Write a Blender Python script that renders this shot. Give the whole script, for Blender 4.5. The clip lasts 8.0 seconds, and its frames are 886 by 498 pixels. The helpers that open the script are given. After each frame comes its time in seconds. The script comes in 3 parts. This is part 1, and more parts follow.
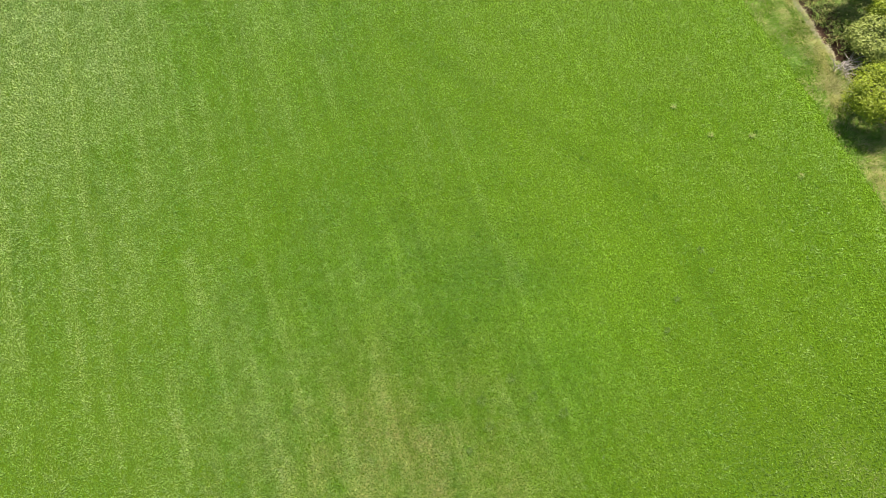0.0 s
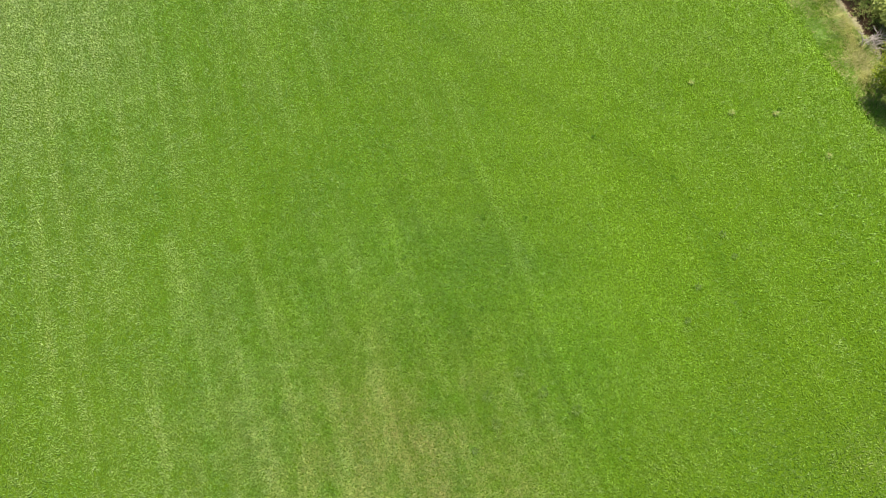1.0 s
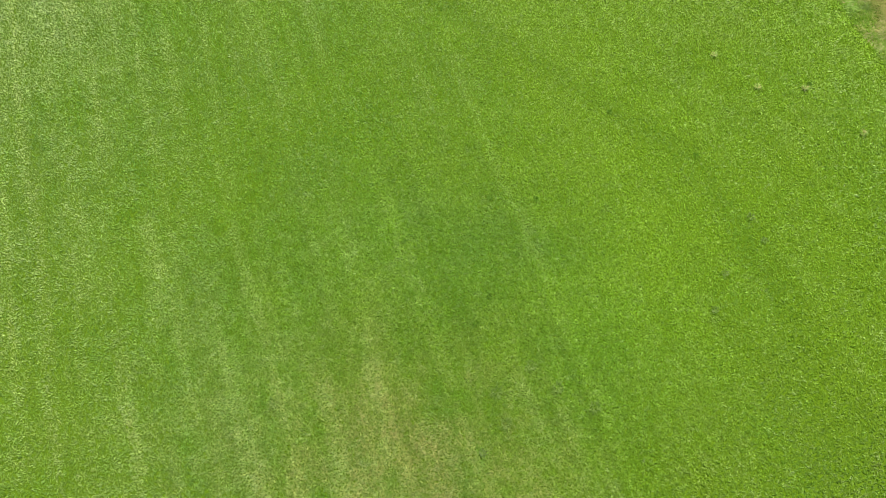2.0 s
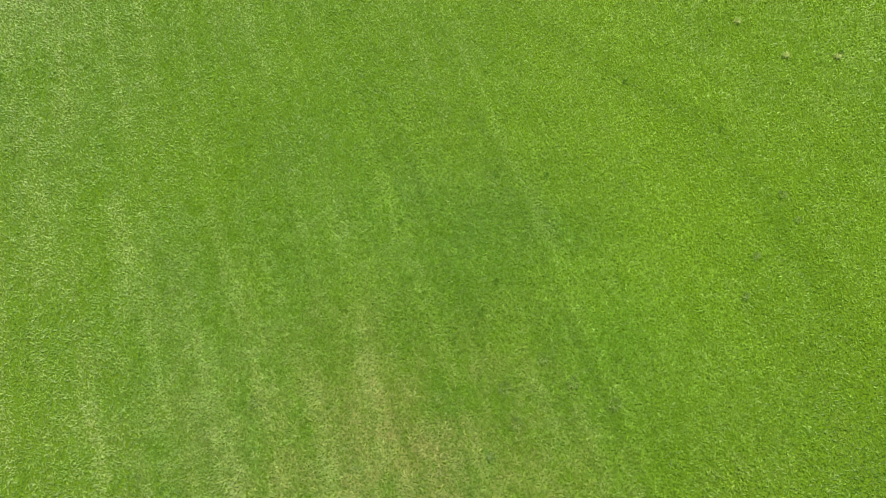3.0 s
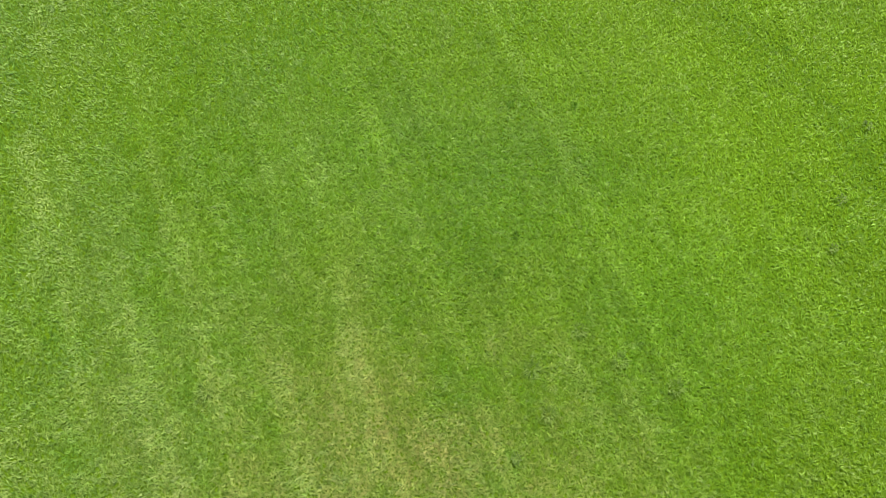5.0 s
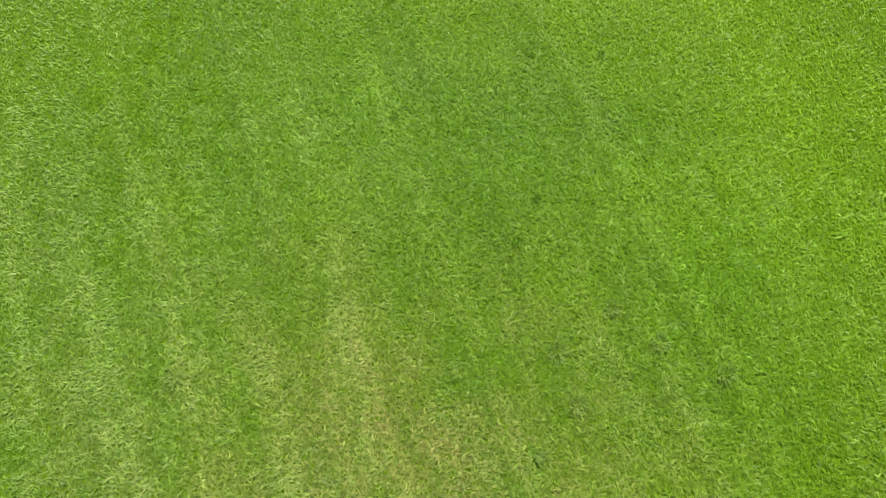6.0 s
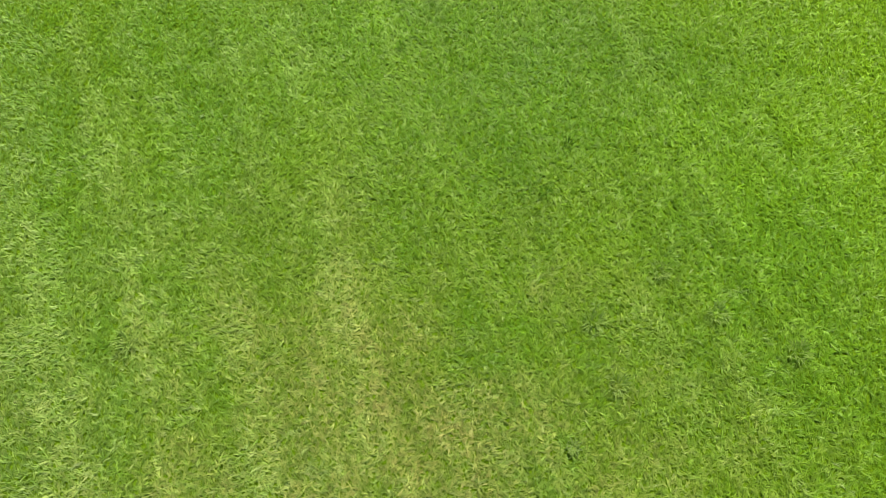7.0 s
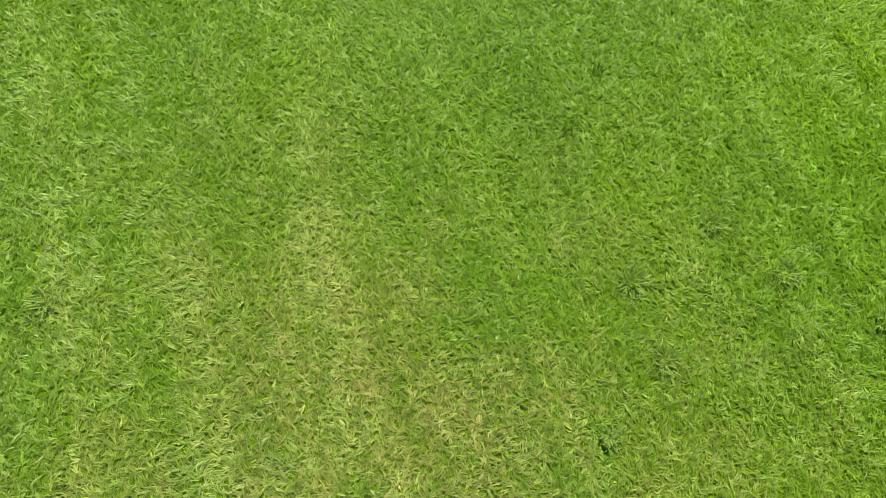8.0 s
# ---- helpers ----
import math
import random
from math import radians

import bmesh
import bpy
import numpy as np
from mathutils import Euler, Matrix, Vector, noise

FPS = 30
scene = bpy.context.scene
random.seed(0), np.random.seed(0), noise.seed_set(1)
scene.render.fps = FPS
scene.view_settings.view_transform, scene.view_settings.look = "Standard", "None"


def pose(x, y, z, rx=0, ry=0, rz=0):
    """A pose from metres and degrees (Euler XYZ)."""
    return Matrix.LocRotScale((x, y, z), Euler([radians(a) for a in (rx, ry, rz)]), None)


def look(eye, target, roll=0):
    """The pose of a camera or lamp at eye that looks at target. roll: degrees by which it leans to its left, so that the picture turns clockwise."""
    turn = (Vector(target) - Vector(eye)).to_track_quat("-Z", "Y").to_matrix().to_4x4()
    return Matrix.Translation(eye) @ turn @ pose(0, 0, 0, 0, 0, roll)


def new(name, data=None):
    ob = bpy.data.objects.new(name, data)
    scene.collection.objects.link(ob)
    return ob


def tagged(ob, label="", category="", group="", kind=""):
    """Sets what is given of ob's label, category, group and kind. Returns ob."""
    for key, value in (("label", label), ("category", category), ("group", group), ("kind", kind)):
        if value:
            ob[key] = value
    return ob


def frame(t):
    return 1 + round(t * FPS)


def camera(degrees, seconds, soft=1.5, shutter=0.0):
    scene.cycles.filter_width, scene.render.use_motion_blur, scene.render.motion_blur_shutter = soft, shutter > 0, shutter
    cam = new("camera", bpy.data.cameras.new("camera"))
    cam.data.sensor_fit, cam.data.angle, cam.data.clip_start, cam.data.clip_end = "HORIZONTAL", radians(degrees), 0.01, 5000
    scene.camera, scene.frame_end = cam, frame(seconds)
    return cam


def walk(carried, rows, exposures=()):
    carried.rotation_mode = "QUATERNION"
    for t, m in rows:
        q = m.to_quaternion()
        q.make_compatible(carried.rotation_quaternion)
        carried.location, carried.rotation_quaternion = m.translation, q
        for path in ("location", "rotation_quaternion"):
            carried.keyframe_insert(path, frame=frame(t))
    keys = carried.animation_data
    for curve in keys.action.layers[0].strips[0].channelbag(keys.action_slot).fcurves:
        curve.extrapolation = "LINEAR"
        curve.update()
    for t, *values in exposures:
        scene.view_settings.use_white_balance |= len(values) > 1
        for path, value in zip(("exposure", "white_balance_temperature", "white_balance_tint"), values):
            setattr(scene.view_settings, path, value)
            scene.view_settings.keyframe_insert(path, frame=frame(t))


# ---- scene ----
# ---- camera and its descent ----
cam = camera(74, 8.0, soft=0.45)
PATH = [
    (0.0, pose(0.000, 0.000, 12.000, 22.38, 1.66, 0.00)),
    (0.5, pose(-0.077, 0.054, 11.544, 22.26, 1.45, -0.03)),
    (1.0, pose(-0.162, 0.113, 11.020, 22.12, 1.22, -0.06)),
    (1.5, pose(-0.261, 0.165, 10.504, 22.05, 0.93, -0.07)),
    (2.8, pose(-0.458, 0.288, 9.101, 22.07, 0.29, -0.27)),
    (3.5, pose(-0.525, 0.357, 8.347, 22.08, -0.02, -1.05)),
    (4.0, pose(-0.574, 0.395, 7.786, 22.10, -0.21, -1.39)),
    (4.5, pose(-0.635, 0.414, 7.263, 22.14, -0.40, -1.48)),
    (5.8, pose(-0.770, 0.520, 5.901, 21.72, -0.69, -1.51)),
    (6.5, pose(-0.854, 0.507, 5.164, 21.71, -0.96, -0.75)),
    (7.0, pose(-0.885, 0.478, 4.609, 21.72, -1.07, -0.37)),
    (7.5, pose(-0.892, 0.476, 4.108, 21.73, -1.20, 0.02)),
    (8.0, pose(-0.887, 0.471, 3.582, 21.76, -1.42, 0.00)),
]
walk(cam, PATH, [(0.0, 1.28, 6700, 20), (4.5, 1.32, 6900, 15), (8.0, 1.36, 7400, 10)])

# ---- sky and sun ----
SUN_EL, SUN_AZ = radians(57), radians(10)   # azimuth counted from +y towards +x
world = bpy.data.worlds.new("sky")
scene.world = world
world.use_nodes = True
wn = world.node_tree.nodes
sky = wn.new("ShaderNodeTexSky")
sky.sky_type, sky.sun_disc = "NISHITA", False
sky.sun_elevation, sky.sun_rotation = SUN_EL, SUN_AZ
world.node_tree.links.new(sky.outputs[0], wn["Background"].inputs[0])
wn["Background"].inputs[1].default_value = 0.062
sun = new("sun", bpy.data.lights.new("sun", "SUN"))
sun.data.energy, sun.data.angle, sun.data.color = 4.6, radians(0.55), (1.0, 0.95, 0.86)
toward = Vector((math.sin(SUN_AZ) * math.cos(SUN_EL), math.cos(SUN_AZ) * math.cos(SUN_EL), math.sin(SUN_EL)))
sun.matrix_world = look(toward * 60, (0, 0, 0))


# ---- smooth random fields over the plan ----
class Field:
    """Value noise over the plan: call with arrays, gives about -1 to 1."""

    def __init__(self, seed, octaves=3):
        self.table = np.random.default_rng(seed).uniform(-1, 1, (256, 256))
        self.octaves = octaves

    def __call__(self, x, y):
        total, weight, size = 0.0, 1.0, 0.0
        for k in range(self.octaves):
            px, py = x * 2 ** k + 17.3 * k, y * 2 ** k + 41.7 * k
            ix, iy = np.floor(px).astype(int), np.floor(py).astype(int)
            fx, fy = px - ix, py - iy
            fx, fy = fx * fx * (3 - 2 * fx), fy * fy * (3 - 2 * fy)
            t = self.table
            a, b = t[ix % 256, iy % 256], t[(ix + 1) % 256, iy % 256]
            c, d = t[ix % 256, (iy + 1) % 256], t[(ix + 1) % 256, (iy + 1) % 256]
            total = total + weight * ((a * (1 - fx) + b * fx) * (1 - fy) + (c * (1 - fx) + d * fx) * fy)
            size += weight
            weight *= 0.55
        return total / size * 1.6


def ramp(v, a, b):
    u = np.clip((v - a) / (b - a), 0, 1)
    return u * u * (3 - 2 * u)


def blob(x, y, cx, cy, rx, ry, turn=0.0):
    c, s = math.cos(radians(turn)), math.sin(radians(turn))
    u, v = (x - cx) * c + (y - cy) * s, (y - cy) * c - (x - cx) * s
    return np.exp(-(u / rx) ** 2 - (v / ry) ** 2)


F_LUMP, F_MOTTLE, F_STRIPE, F_PATCH, F_TUFT, F_AIM, F_EDGE = (Field(k) for k in range(1, 8))
LEAN = 0.34      # the mowing lines run this far to -x for each metre of +y


def lip_x(y):
    """The ditch's near lip."""
    return 9.50 - 0.28 * (y - 9.55) + 0.07 * F_EDGE(y * 0.9, y * 0 + 3.3)


def field_x(y):
    """Where mown turf ends and the rough margin starts."""
    return 8.68 - 0.33 * (y - 9.3) + 0.08 * F_EDGE(y * 0.8, y * 0 + 9.1)


def height(x, y):
    """The ground's height: nearly flat turf, a ditch along the margin."""
    near = ramp(np.hypot(x, y - 5), 60, 30)
    u = (x - lip_x(y)) / 1.035
    cut = -0.50 * ramp(u, -0.01, 0.20) + 0.55 * ramp(u, 0.40, 1.0)
    return near * (0.02 * F_LUMP(x * 0.9, y * 0.9) + cut * ramp(np.abs(y - 8), 30, 22) * ramp(u, 20, 6)
                   + 0.02 * F_TUFT(x * 5, y * 5) * ramp(u, -1.1, -0.3) + 0.05 * F_TUFT(x * 7, y * 4) * ramp(u, 0.1, 0.3) * ramp(u, 0.9, 0.6))


# mowing and wheel streaks: offset across the lines, half width, from y, to y, strength (negative: darker)
STREAKS = ((1.79, 0.13, 7.2, 9.6, 0.8), (1.65, 0.20, 4.2, 7.8, 0.35), (-1.01, 0.15, -0.4, 3.0, 1.25), (-0.75, 0.12, 0.3, 2.1, -0.6), (-4.37, 0.17, 2.4, 5.2, 1.4),
           (-5.17, 0.15, 0.4, 2.4, 1.2), (-5.65, 0.13, 3.0, 7.0, 0.8), (-8.32, 0.12, 2.0, 4.2, 0.8), (-3.33, 0.12, 6.8, 9.6, 0.7), (1.50, 0.09, 0.3, 2.6, 0.8),
           (0.98, 0.14, 0.3, 3.8, -0.6), (-7.0, 0.12, 1.0, 5.5, 0.6), (0.34, 0.25, 6.0, 9.5, -0.5), (-2.42, 0.10, 1.0, 5.0, 0.4))


def streaks(x, y):
    s = x + LEAN * y + 0.05 * F_EDGE(x * 0.8, y * 0.8)
    total = 0.0
    for at, half, y0, y1, amount in STREAKS:
        total = total + amount * np.exp(-((s - at) / half) ** 2) * ramp(y, y0, y0 + 0.6) * ramp(y, y1, y1 - 0.6)
    # the mower's regular passes
    wave = np.cos(math.tau * (s - 1.31 + 0.07 * F_EDGE(x * 0.3 + 7, y * 0.3)) / 0.655)
    total = total + (0.11 + 0.40 * ramp(s, 2.0, -6.0)) * (ramp(wave, 0.0, 1.0) - 0.35) * ramp(F_PATCH(s / 0.6 + 11, y / 2.5), -1.0, 0.4) * (1 - 0.8 * blob(x, y, -2.7, 1.4, 1.1, 1.7))
    return total * ramp(F_MOTTLE(x / 0.25 + 20, y / 0.4), -1.1, 0.3)


def track(x, y):
    """A darker, lusher wheel track that crosses the mowing lines and then follows them."""
    across = np.exp(-((y - 9.75 + 0.84 * x + 0.12 * F_EDGE(x * 0.7, y * 0.7)) / 0.36) ** 2) * ramp(x, -2.2, -1.2) * ramp(x, 5.0, 4.2)
    along = np.exp(-((x + LEAN * y - 6.6) / 0.32) ** 2) * ramp(y, 1.6, 2.6) * ramp(y, 6.8, 5.8)
    return np.maximum(across, along)


def spots(x, y):
    """Scattered hand-sized patches of paler, coarser grass."""
    return ramp(F_TUFT(x / 0.085 + 140, y / 0.075), 0.80, 1.1)


def band(x, y):
    """A broad duller strip that runs obliquely across the mowing lines."""
    return np.exp(-((x - 1.25 + 0.40 * (y - 1.6) + 0.2 * F_EDGE(x * 0.5 + 3, y * 0.5)) / 1.05) ** 2) * ramp(y, 11.0, 7.0)


def turf(x, y):
    """Growth at a place: dry (straw share), pale (grey-green leaf share), lime (yellow-green share), long (thickness of growth)."""
    s, q = x + LEAN * y, y - LEAN * x
    stripe = F_STRIPE(s / 0.55, q / 6.0)
    line = ramp(F_STRIPE(s / 0.20 + 40, q / 6.0), 0.05, 0.70) * ramp(F_MOTTLE(x / 0.30 + 50, y / 0.40), -1.2, 0.1)
    mott, patch, speck = F_MOTTLE(x / 0.40, y / 0.50), F_PATCH(x / 1.6, y / 2.0), F_TUFT(x / 0.13 + 60, y / 0.15)
    curl = ramp(F_TUFT(x / 0.20 + 90, y / 0.24), 0.30, 0.80)
    near = blob(x, y, -8.6, 0.6, 2.6, 2.4)
    vivid = blob(x, y, 3.0, 2.9, 2.0, 2.6)
    left, low, streak = ramp(s, 2.0, -9.0) * (1 - 0.55 * near), ramp(y, 4.8, 0.0) * (1 - 0.6 * vivid), streaks(x, y)
    olive = blob(x, y, -0.6, 0.2, 2.5, 2.0) * ramp(s + 0.4 * F_EDGE(x * 1.3 + 40, y * 1.3), 3.2, 0.2)
    rut = track(x, y)
    fresh = blob(x, y, -3.5, 4.0, 2.6, 2.9)
    cool = blob(x, y, -4.7, 1.6, 0.75, 2.2, 15)
    dull = band(x, y)
    worn = blob(x, y, -11.2, 10.2, 3.4, 2.8)
    grey = blob(x, y, -0.9, 5.8, 0.7, 2.3, 15)
    lush = blob(x, y, -7.0, 11.0, 0.8, 2.0, 15) + blob(x, y, -7.9, 7.5, 0.5, 0.7)
    dry = 0.04 - 0.04 * vivid + 0.05 * left + 0.43 * olive + 0.02 * dull + 0.06 * worn + 0.11 * low + 0.22 * blob(x, y, 7.7, 0.2, 1.2, 0.8)
    dry = dry + 0.10 * blob(x, y, 5.4, 9.2, 0.7, 0.6) + 0.10 * blob(x, y, 6.5, 6.4, 0.5, 0.7)
    dry = dry * (1 + 0.4 * stripe + 0.55 * mott + 0.35 * speck) + line * (0.03 + 0.12 * left + 0.10 * olive) + 0.03 * curl + 0.12 * streak
    # the left term puts the silvery sheen of leaning grass into the leaf colour
    pale = 0.03 + 0.56 * left - 0.12 * vivid + 0.13 * olive + 0.60 * worn - 0.16 * rut + 0.02 * low + 0.10 * grey - 0.40 * lush - 0.22 * fresh + 0.13 * cool - 0.05 * blob(x, y, -0.8, 2.2, 3.0, 2.2) + 0.05 * patch + 0.16 * stripe + 0.10 * F_PATCH(x / 0.5 + 15, y / 0.7) + 0.05 * mott + 0.08 * speck
    pale = pale + line * (0.14 + 0.26 * left) + 0.08 * curl + 0.55 * streak + 0.42 * spots(x, y)
    lime = 0.40 + 0.24 * ramp(s, 1.6, 4.8) + 0.20 * ramp(y, 4.5, 9.5) * ramp(s, -4, 2) - 0.18 * patch - 0.20 * left - 0.08 * grey - 0.20 * rut + 0.13 * ramp(s, 3.2, 5.0) * ramp(y, 0.8, 2.8) + 0.25 * ramp(field_x(y) - x, 1.2, 0.2) + 0.16 * fresh + 0.07 * dull + 0.22 * near - 0.12 * cool + 0.15 * vivid
    lime = lime - 0.20 * ramp(s, 1.0, 2.6) * low
    lime = lime + 0.10 * F_PATCH(x / 0.45 + 30, y / 0.6) + 0.11 * F_PATCH(x / 1.3 + 70, y / 2.0)
    long = 0.5 + 0.20 * mott - 0.20 * stripe + 0.15 * curl
    return [np.clip(v, 0, 1) for v in (dry, pale, lime, long)]


# ---- materials ----
def material(name):
    m = bpy.data.materials.new(name)
    m.use_nodes = True
    t = m.node_tree
    return m, t, t.nodes["Principled BSDF"]


def node(t, kind, **values):
    n = t.nodes.new(kind)
    for k, v in values.items():
        n.inputs[k].default_value = v
    return n


def mixed(t, factor, a, b):
    n = t.nodes.new("ShaderNodeMix")
    n.data_type = "RGBA"
    for socket, v in ((n.inputs[0], factor), (n.inputs[6], a), (n.inputs[7], b)):
        if isinstance(v, bpy.types.NodeSocket):
            t.links.new(v, socket)
        else:
            socket.default_value = v
    return n.outputs[2]


def maths(t, kind, a, b):
    n = t.nodes.new("ShaderNodeMath")
    n.operation = kind
    for socket, v in zip(n.inputs, (a, b)):
        if isinstance(v, bpy.types.NodeSocket):
            t.links.new(v, socket)
        else:
            socket.default_value = v
    return n.outputs[0]


LEAF_GREEN, LEAF_LIME = (0.068, 0.196, 0.007, 1), (0.153, 0.298, 0.007, 1)
LEAF_PALE, STRAW = (0.178, 0.285, 0.076, 1), (0.325, 0.332, 0.098, 1)


def turf_colour(t, dry, pale, lime, straw=STRAW):
    c = mixed(t, lime, LEAF_GREEN, LEAF_LIME)
    c = mixed(t, pale, c, LEAF_PALE)
    return mixed(t, dry, c, straw)


def blade_material(name="grass_blade", straw=STRAW, speckled=False):
    m, t, p = material(name)
    a = t.nodes.new("ShaderNodeAttribute")
    a.attribute_name = "growth"
    sep = t.nodes.new("ShaderNodeSeparateColor")
    t.links.new(a.outputs["Color"], sep.inputs[0])
    isl = t.nodes.new("ShaderNodeNewGeometry")
    dry = sep.outputs[0]
    if speckled:
        dry = maths(t, "MULTIPLY", maths(t, "GREATER_THAN", dry, isl.outputs["Random Per Island"]), 0.75)
    c = turf_colour(t, dry, sep.outputs[1], sep.outputs[2], straw)
    hsv = t.nodes.new("ShaderNodeHueSaturation")
    t.links.new(c, hsv.inputs["Color"])
    r = node(t, "ShaderNodeMapRange", **{"To Min": 0.89, "To Max": 1.11})
    h = maths(t, "FRACT", maths(t, "MULTIPLY", isl.outputs["Random Per Island"], 37.7), 0)
    t.links.new(h, r.inputs[0])
    t.links.new(maths(t, "MULTIPLY", r.outputs[0], a.outputs["Alpha"]), hsv.inputs["Value"])
    t.links.new(hsv.outputs[0], p.inputs["Base Color"])
    p.inputs["Roughness"].default_value = 0.47
    p.inputs["Specular IOR Level"].default_value = 0.34
    tr = t.nodes.new("ShaderNodeBsdfTranslucent")
    t.links.new(mixed(t, 0.40, hsv.outputs[0], (0.19, 0.45, 0.004, 1)), tr.inputs["Color"])
    mix = node(t, "ShaderNodeMixShader", Fac=0.50)
    t.links.new(p.outputs[0], mix.inputs[1])
    t.links.new(tr.outputs[0], mix.inputs[2])
    t.links.new(mix.outputs[0], t.nodes["Material Output"].inputs["Surface"])
    return m


def ground_material():
    """Thatch and soil under the grass; bare brown soil in the ditch."""
    m, t, p = material("turf_ground")
    a = t.nodes.new("ShaderNodeAttribute")
    a.attribute_name = "growth"
    sep = t.nodes.new("ShaderNodeSeparateColor")
    t.links.new(a.outputs["Color"], sep.inputs[0])
    c = turf_colour(t, sep.outputs[0], sep.outputs[1], sep.outputs[2])
    geo = t.nodes.new("ShaderNodeNewGeometry")
    n = node(t, "ShaderNodeTexNoise", Scale=38.0, Detail=6.0, Roughness=0.7)
    n2 = node(t, "ShaderNodeTexNoise", Scale=0.8, Detail=5.0)
    t.links.new(geo.outputs["Position"], n.inputs["Vector"])
    t.links.new(geo.outputs["Position"], n2.inputs["Vector"])
    r = node(t, "ShaderNodeMapRange", **{"From Min": 0.35, "From Max": 0.65, "To Min": 0.10, "To Max": 0.55})
    t.links.new(n.outputs[0], r.inputs[0])
    # the 0.55 mix darkens open ground in place of unbuilt blades' self-shading
    thatch = mixed(t, r.outputs[0], (0.058, 0.116, 0.004, 1), mixed(t, a.outputs["Alpha"], (0.078, 0.165, 0.004, 1), mixed(t, 0.55, c, (0.03, 0.075, 0.002, 1))))
    thatch = mixed(t, maths(t, "MULTIPLY", n2.outputs[0], 0.25), thatch, (0.04, 0.085, 0.004, 1))
    soil = mixed(t, n.outputs[0], (0.035, 0.022, 0.013, 1), (0.15, 0.10, 0.06, 1))
    b = t.nodes.new("ShaderNodeAttribute")
    b.attribute_name = "bare"
    t.links.new(mixed(t, b.outputs["Fac"], thatch, soil), p.inputs["Base Color"])
    p.inputs["Roughness"].default_value = 0.95
    p.inputs["Specular IOR Level"].default_value = 0.05
    bump = node(t, "ShaderNodeBump", Strength=0.9, Distance=0.03)
    t.links.new(n.outputs[0], bump.inputs["Height"])
    t.links.new(bump.outputs[0], p.inputs["Normal"])
    return m


def leaf_material(name, low, high, gloss=0.45, through_light=0.35):
    m, t, p = material(name)
    isl = t.nodes.new("ShaderNodeNewGeometry")
    c = mixed(t, isl.outputs["Random Per Island"], low, high)
    t.links.new(c, p.inputs["Base Color"])
    p.inputs["Roughness"].default_value = gloss
    p.inputs["Specular IOR Level"].default_value = 0.18
    tr = t.nodes.new("ShaderNodeBsdfTranslucent")
    t.links.new(c, tr.inputs["Color"])
    mix = node(t, "ShaderNodeMixShader", Fac=through_light)
    t.links.new(p.outputs[0], mix.inputs[1])
    t.links.new(tr.outputs[0], mix.inputs[2])
    t.links.new(mix.outputs[0], t.nodes["Material Output"].inputs["Surface"])
    return m


def bark_material(name, low, high):
    m, t, p = material(name)
    geo = t.nodes.new("ShaderNodeNewGeometry")
    n = node(t, "ShaderNodeTexNoise", Scale=30.0, Detail=5.0)
    t.links.new(geo.outputs["Position"], n.inputs["Vector"])
    t.links.new(mixed(t, n.outputs[0], low, high), p.inputs["Base Color"])
    p.inputs["Roughness"].default_value = 0.9
    bump = node(t, "ShaderNodeBump", Strength=0.5, Distance=0.01)
    t.links.new(n.outputs[0], bump.inputs["Height"])
    t.links.new(bump.outputs[0], p.inputs["Normal"])
    return m


BLADE, GROUND = blade_material(), ground_material()
ROUGH_BLADE = blade_material("rough_grass_blade", (0.43, 0.37, 0.15, 1), True)
DEAD_BLADE = blade_material("dead_grass_blade", (0.47, 0.39, 0.25, 1), True)
ROOT_BLADE = leaf_material("root", (0.10, 0.065, 0.04, 1), (0.30, 0.22, 0.14, 1), 0.8, 0.05)
BARK = bark_material("shrub_bark", (0.06, 0.045, 0.03, 1), (0.20, 0.16, 0.12, 1))
DEAD = bark_material("dead_wood", (0.34, 0.30, 0.24, 1), (0.62, 0.57, 0.48, 1))
YELLOW_LEAF = leaf_material("yellow_green_leaf", (0.15, 0.22, 0.012, 1), (0.34, 0.42, 0.036, 1))
GREEN_LEAF = leaf_material("green_leaf", (0.10, 0.16, 0.02, 1), (0.26, 0.33, 0.05, 1))
PALE_LEAF = leaf_material("pale_green_leaf", (0.16, 0.22, 0.04, 1), (0.36, 0.42, 0.10, 1))
OLIVE_LEAF = leaf_material("olive_leaf", (0.10, 0.13, 0.02, 1), (0.38, 0.34, 0.12, 1))
HERB_LEAF = leaf_material("herb_leaf", (0.12, 0.18, 0.03, 1), (0.24, 0.29, 0.07, 1))
WEED_LEAF = leaf_material("weed_leaf", (0.07, 0.14, 0.022, 1), (0.22, 0.31, 0.08, 1), 0.5, 0.3)


# ---- mesh helpers ----
def bulk(name, verts, tris, quads, mat, smooth=False):
    """One mesh out of arrays of vertices, triangles and quads."""
    me = bpy.data.meshes.new(name)
    nt, nq = len(tris), len(quads)
    me.vertices.add(len(verts))
    me.vertices.foreach_set("co", np.asarray(verts, np.float32).ravel())
    me.loops.add(nt * 3 + nq * 4)
    me.loops.foreach_set("vertex_index", np.concatenate([np.asarray(quads, np.int32).ravel(), np.asarray(tris, np.int32).ravel()]))
    me.polygons.add(nt + nq)
    me.polygons.foreach_set("loop_start", np.concatenate([np.arange(nq) * 4, nq * 4 + np.arange(nt) * 3]).astype(np.int32))
    if smooth:
        me.polygons.foreach_set("use_smooth", np.ones(nt + nq, bool))
    me.update(calc_edges=True)
    me.materials.append(mat)
    return me


def colour_points(me, name, rgb):
    att = me.attributes.new(name, "FLOAT_COLOR", "POINT")
    att.data.foreach_set("color", (rgb if rgb.shape[1] == 4 else np.concatenate([rgb, np.ones((len(rgb), 1))], 1)).astype(np.float32).ravel())


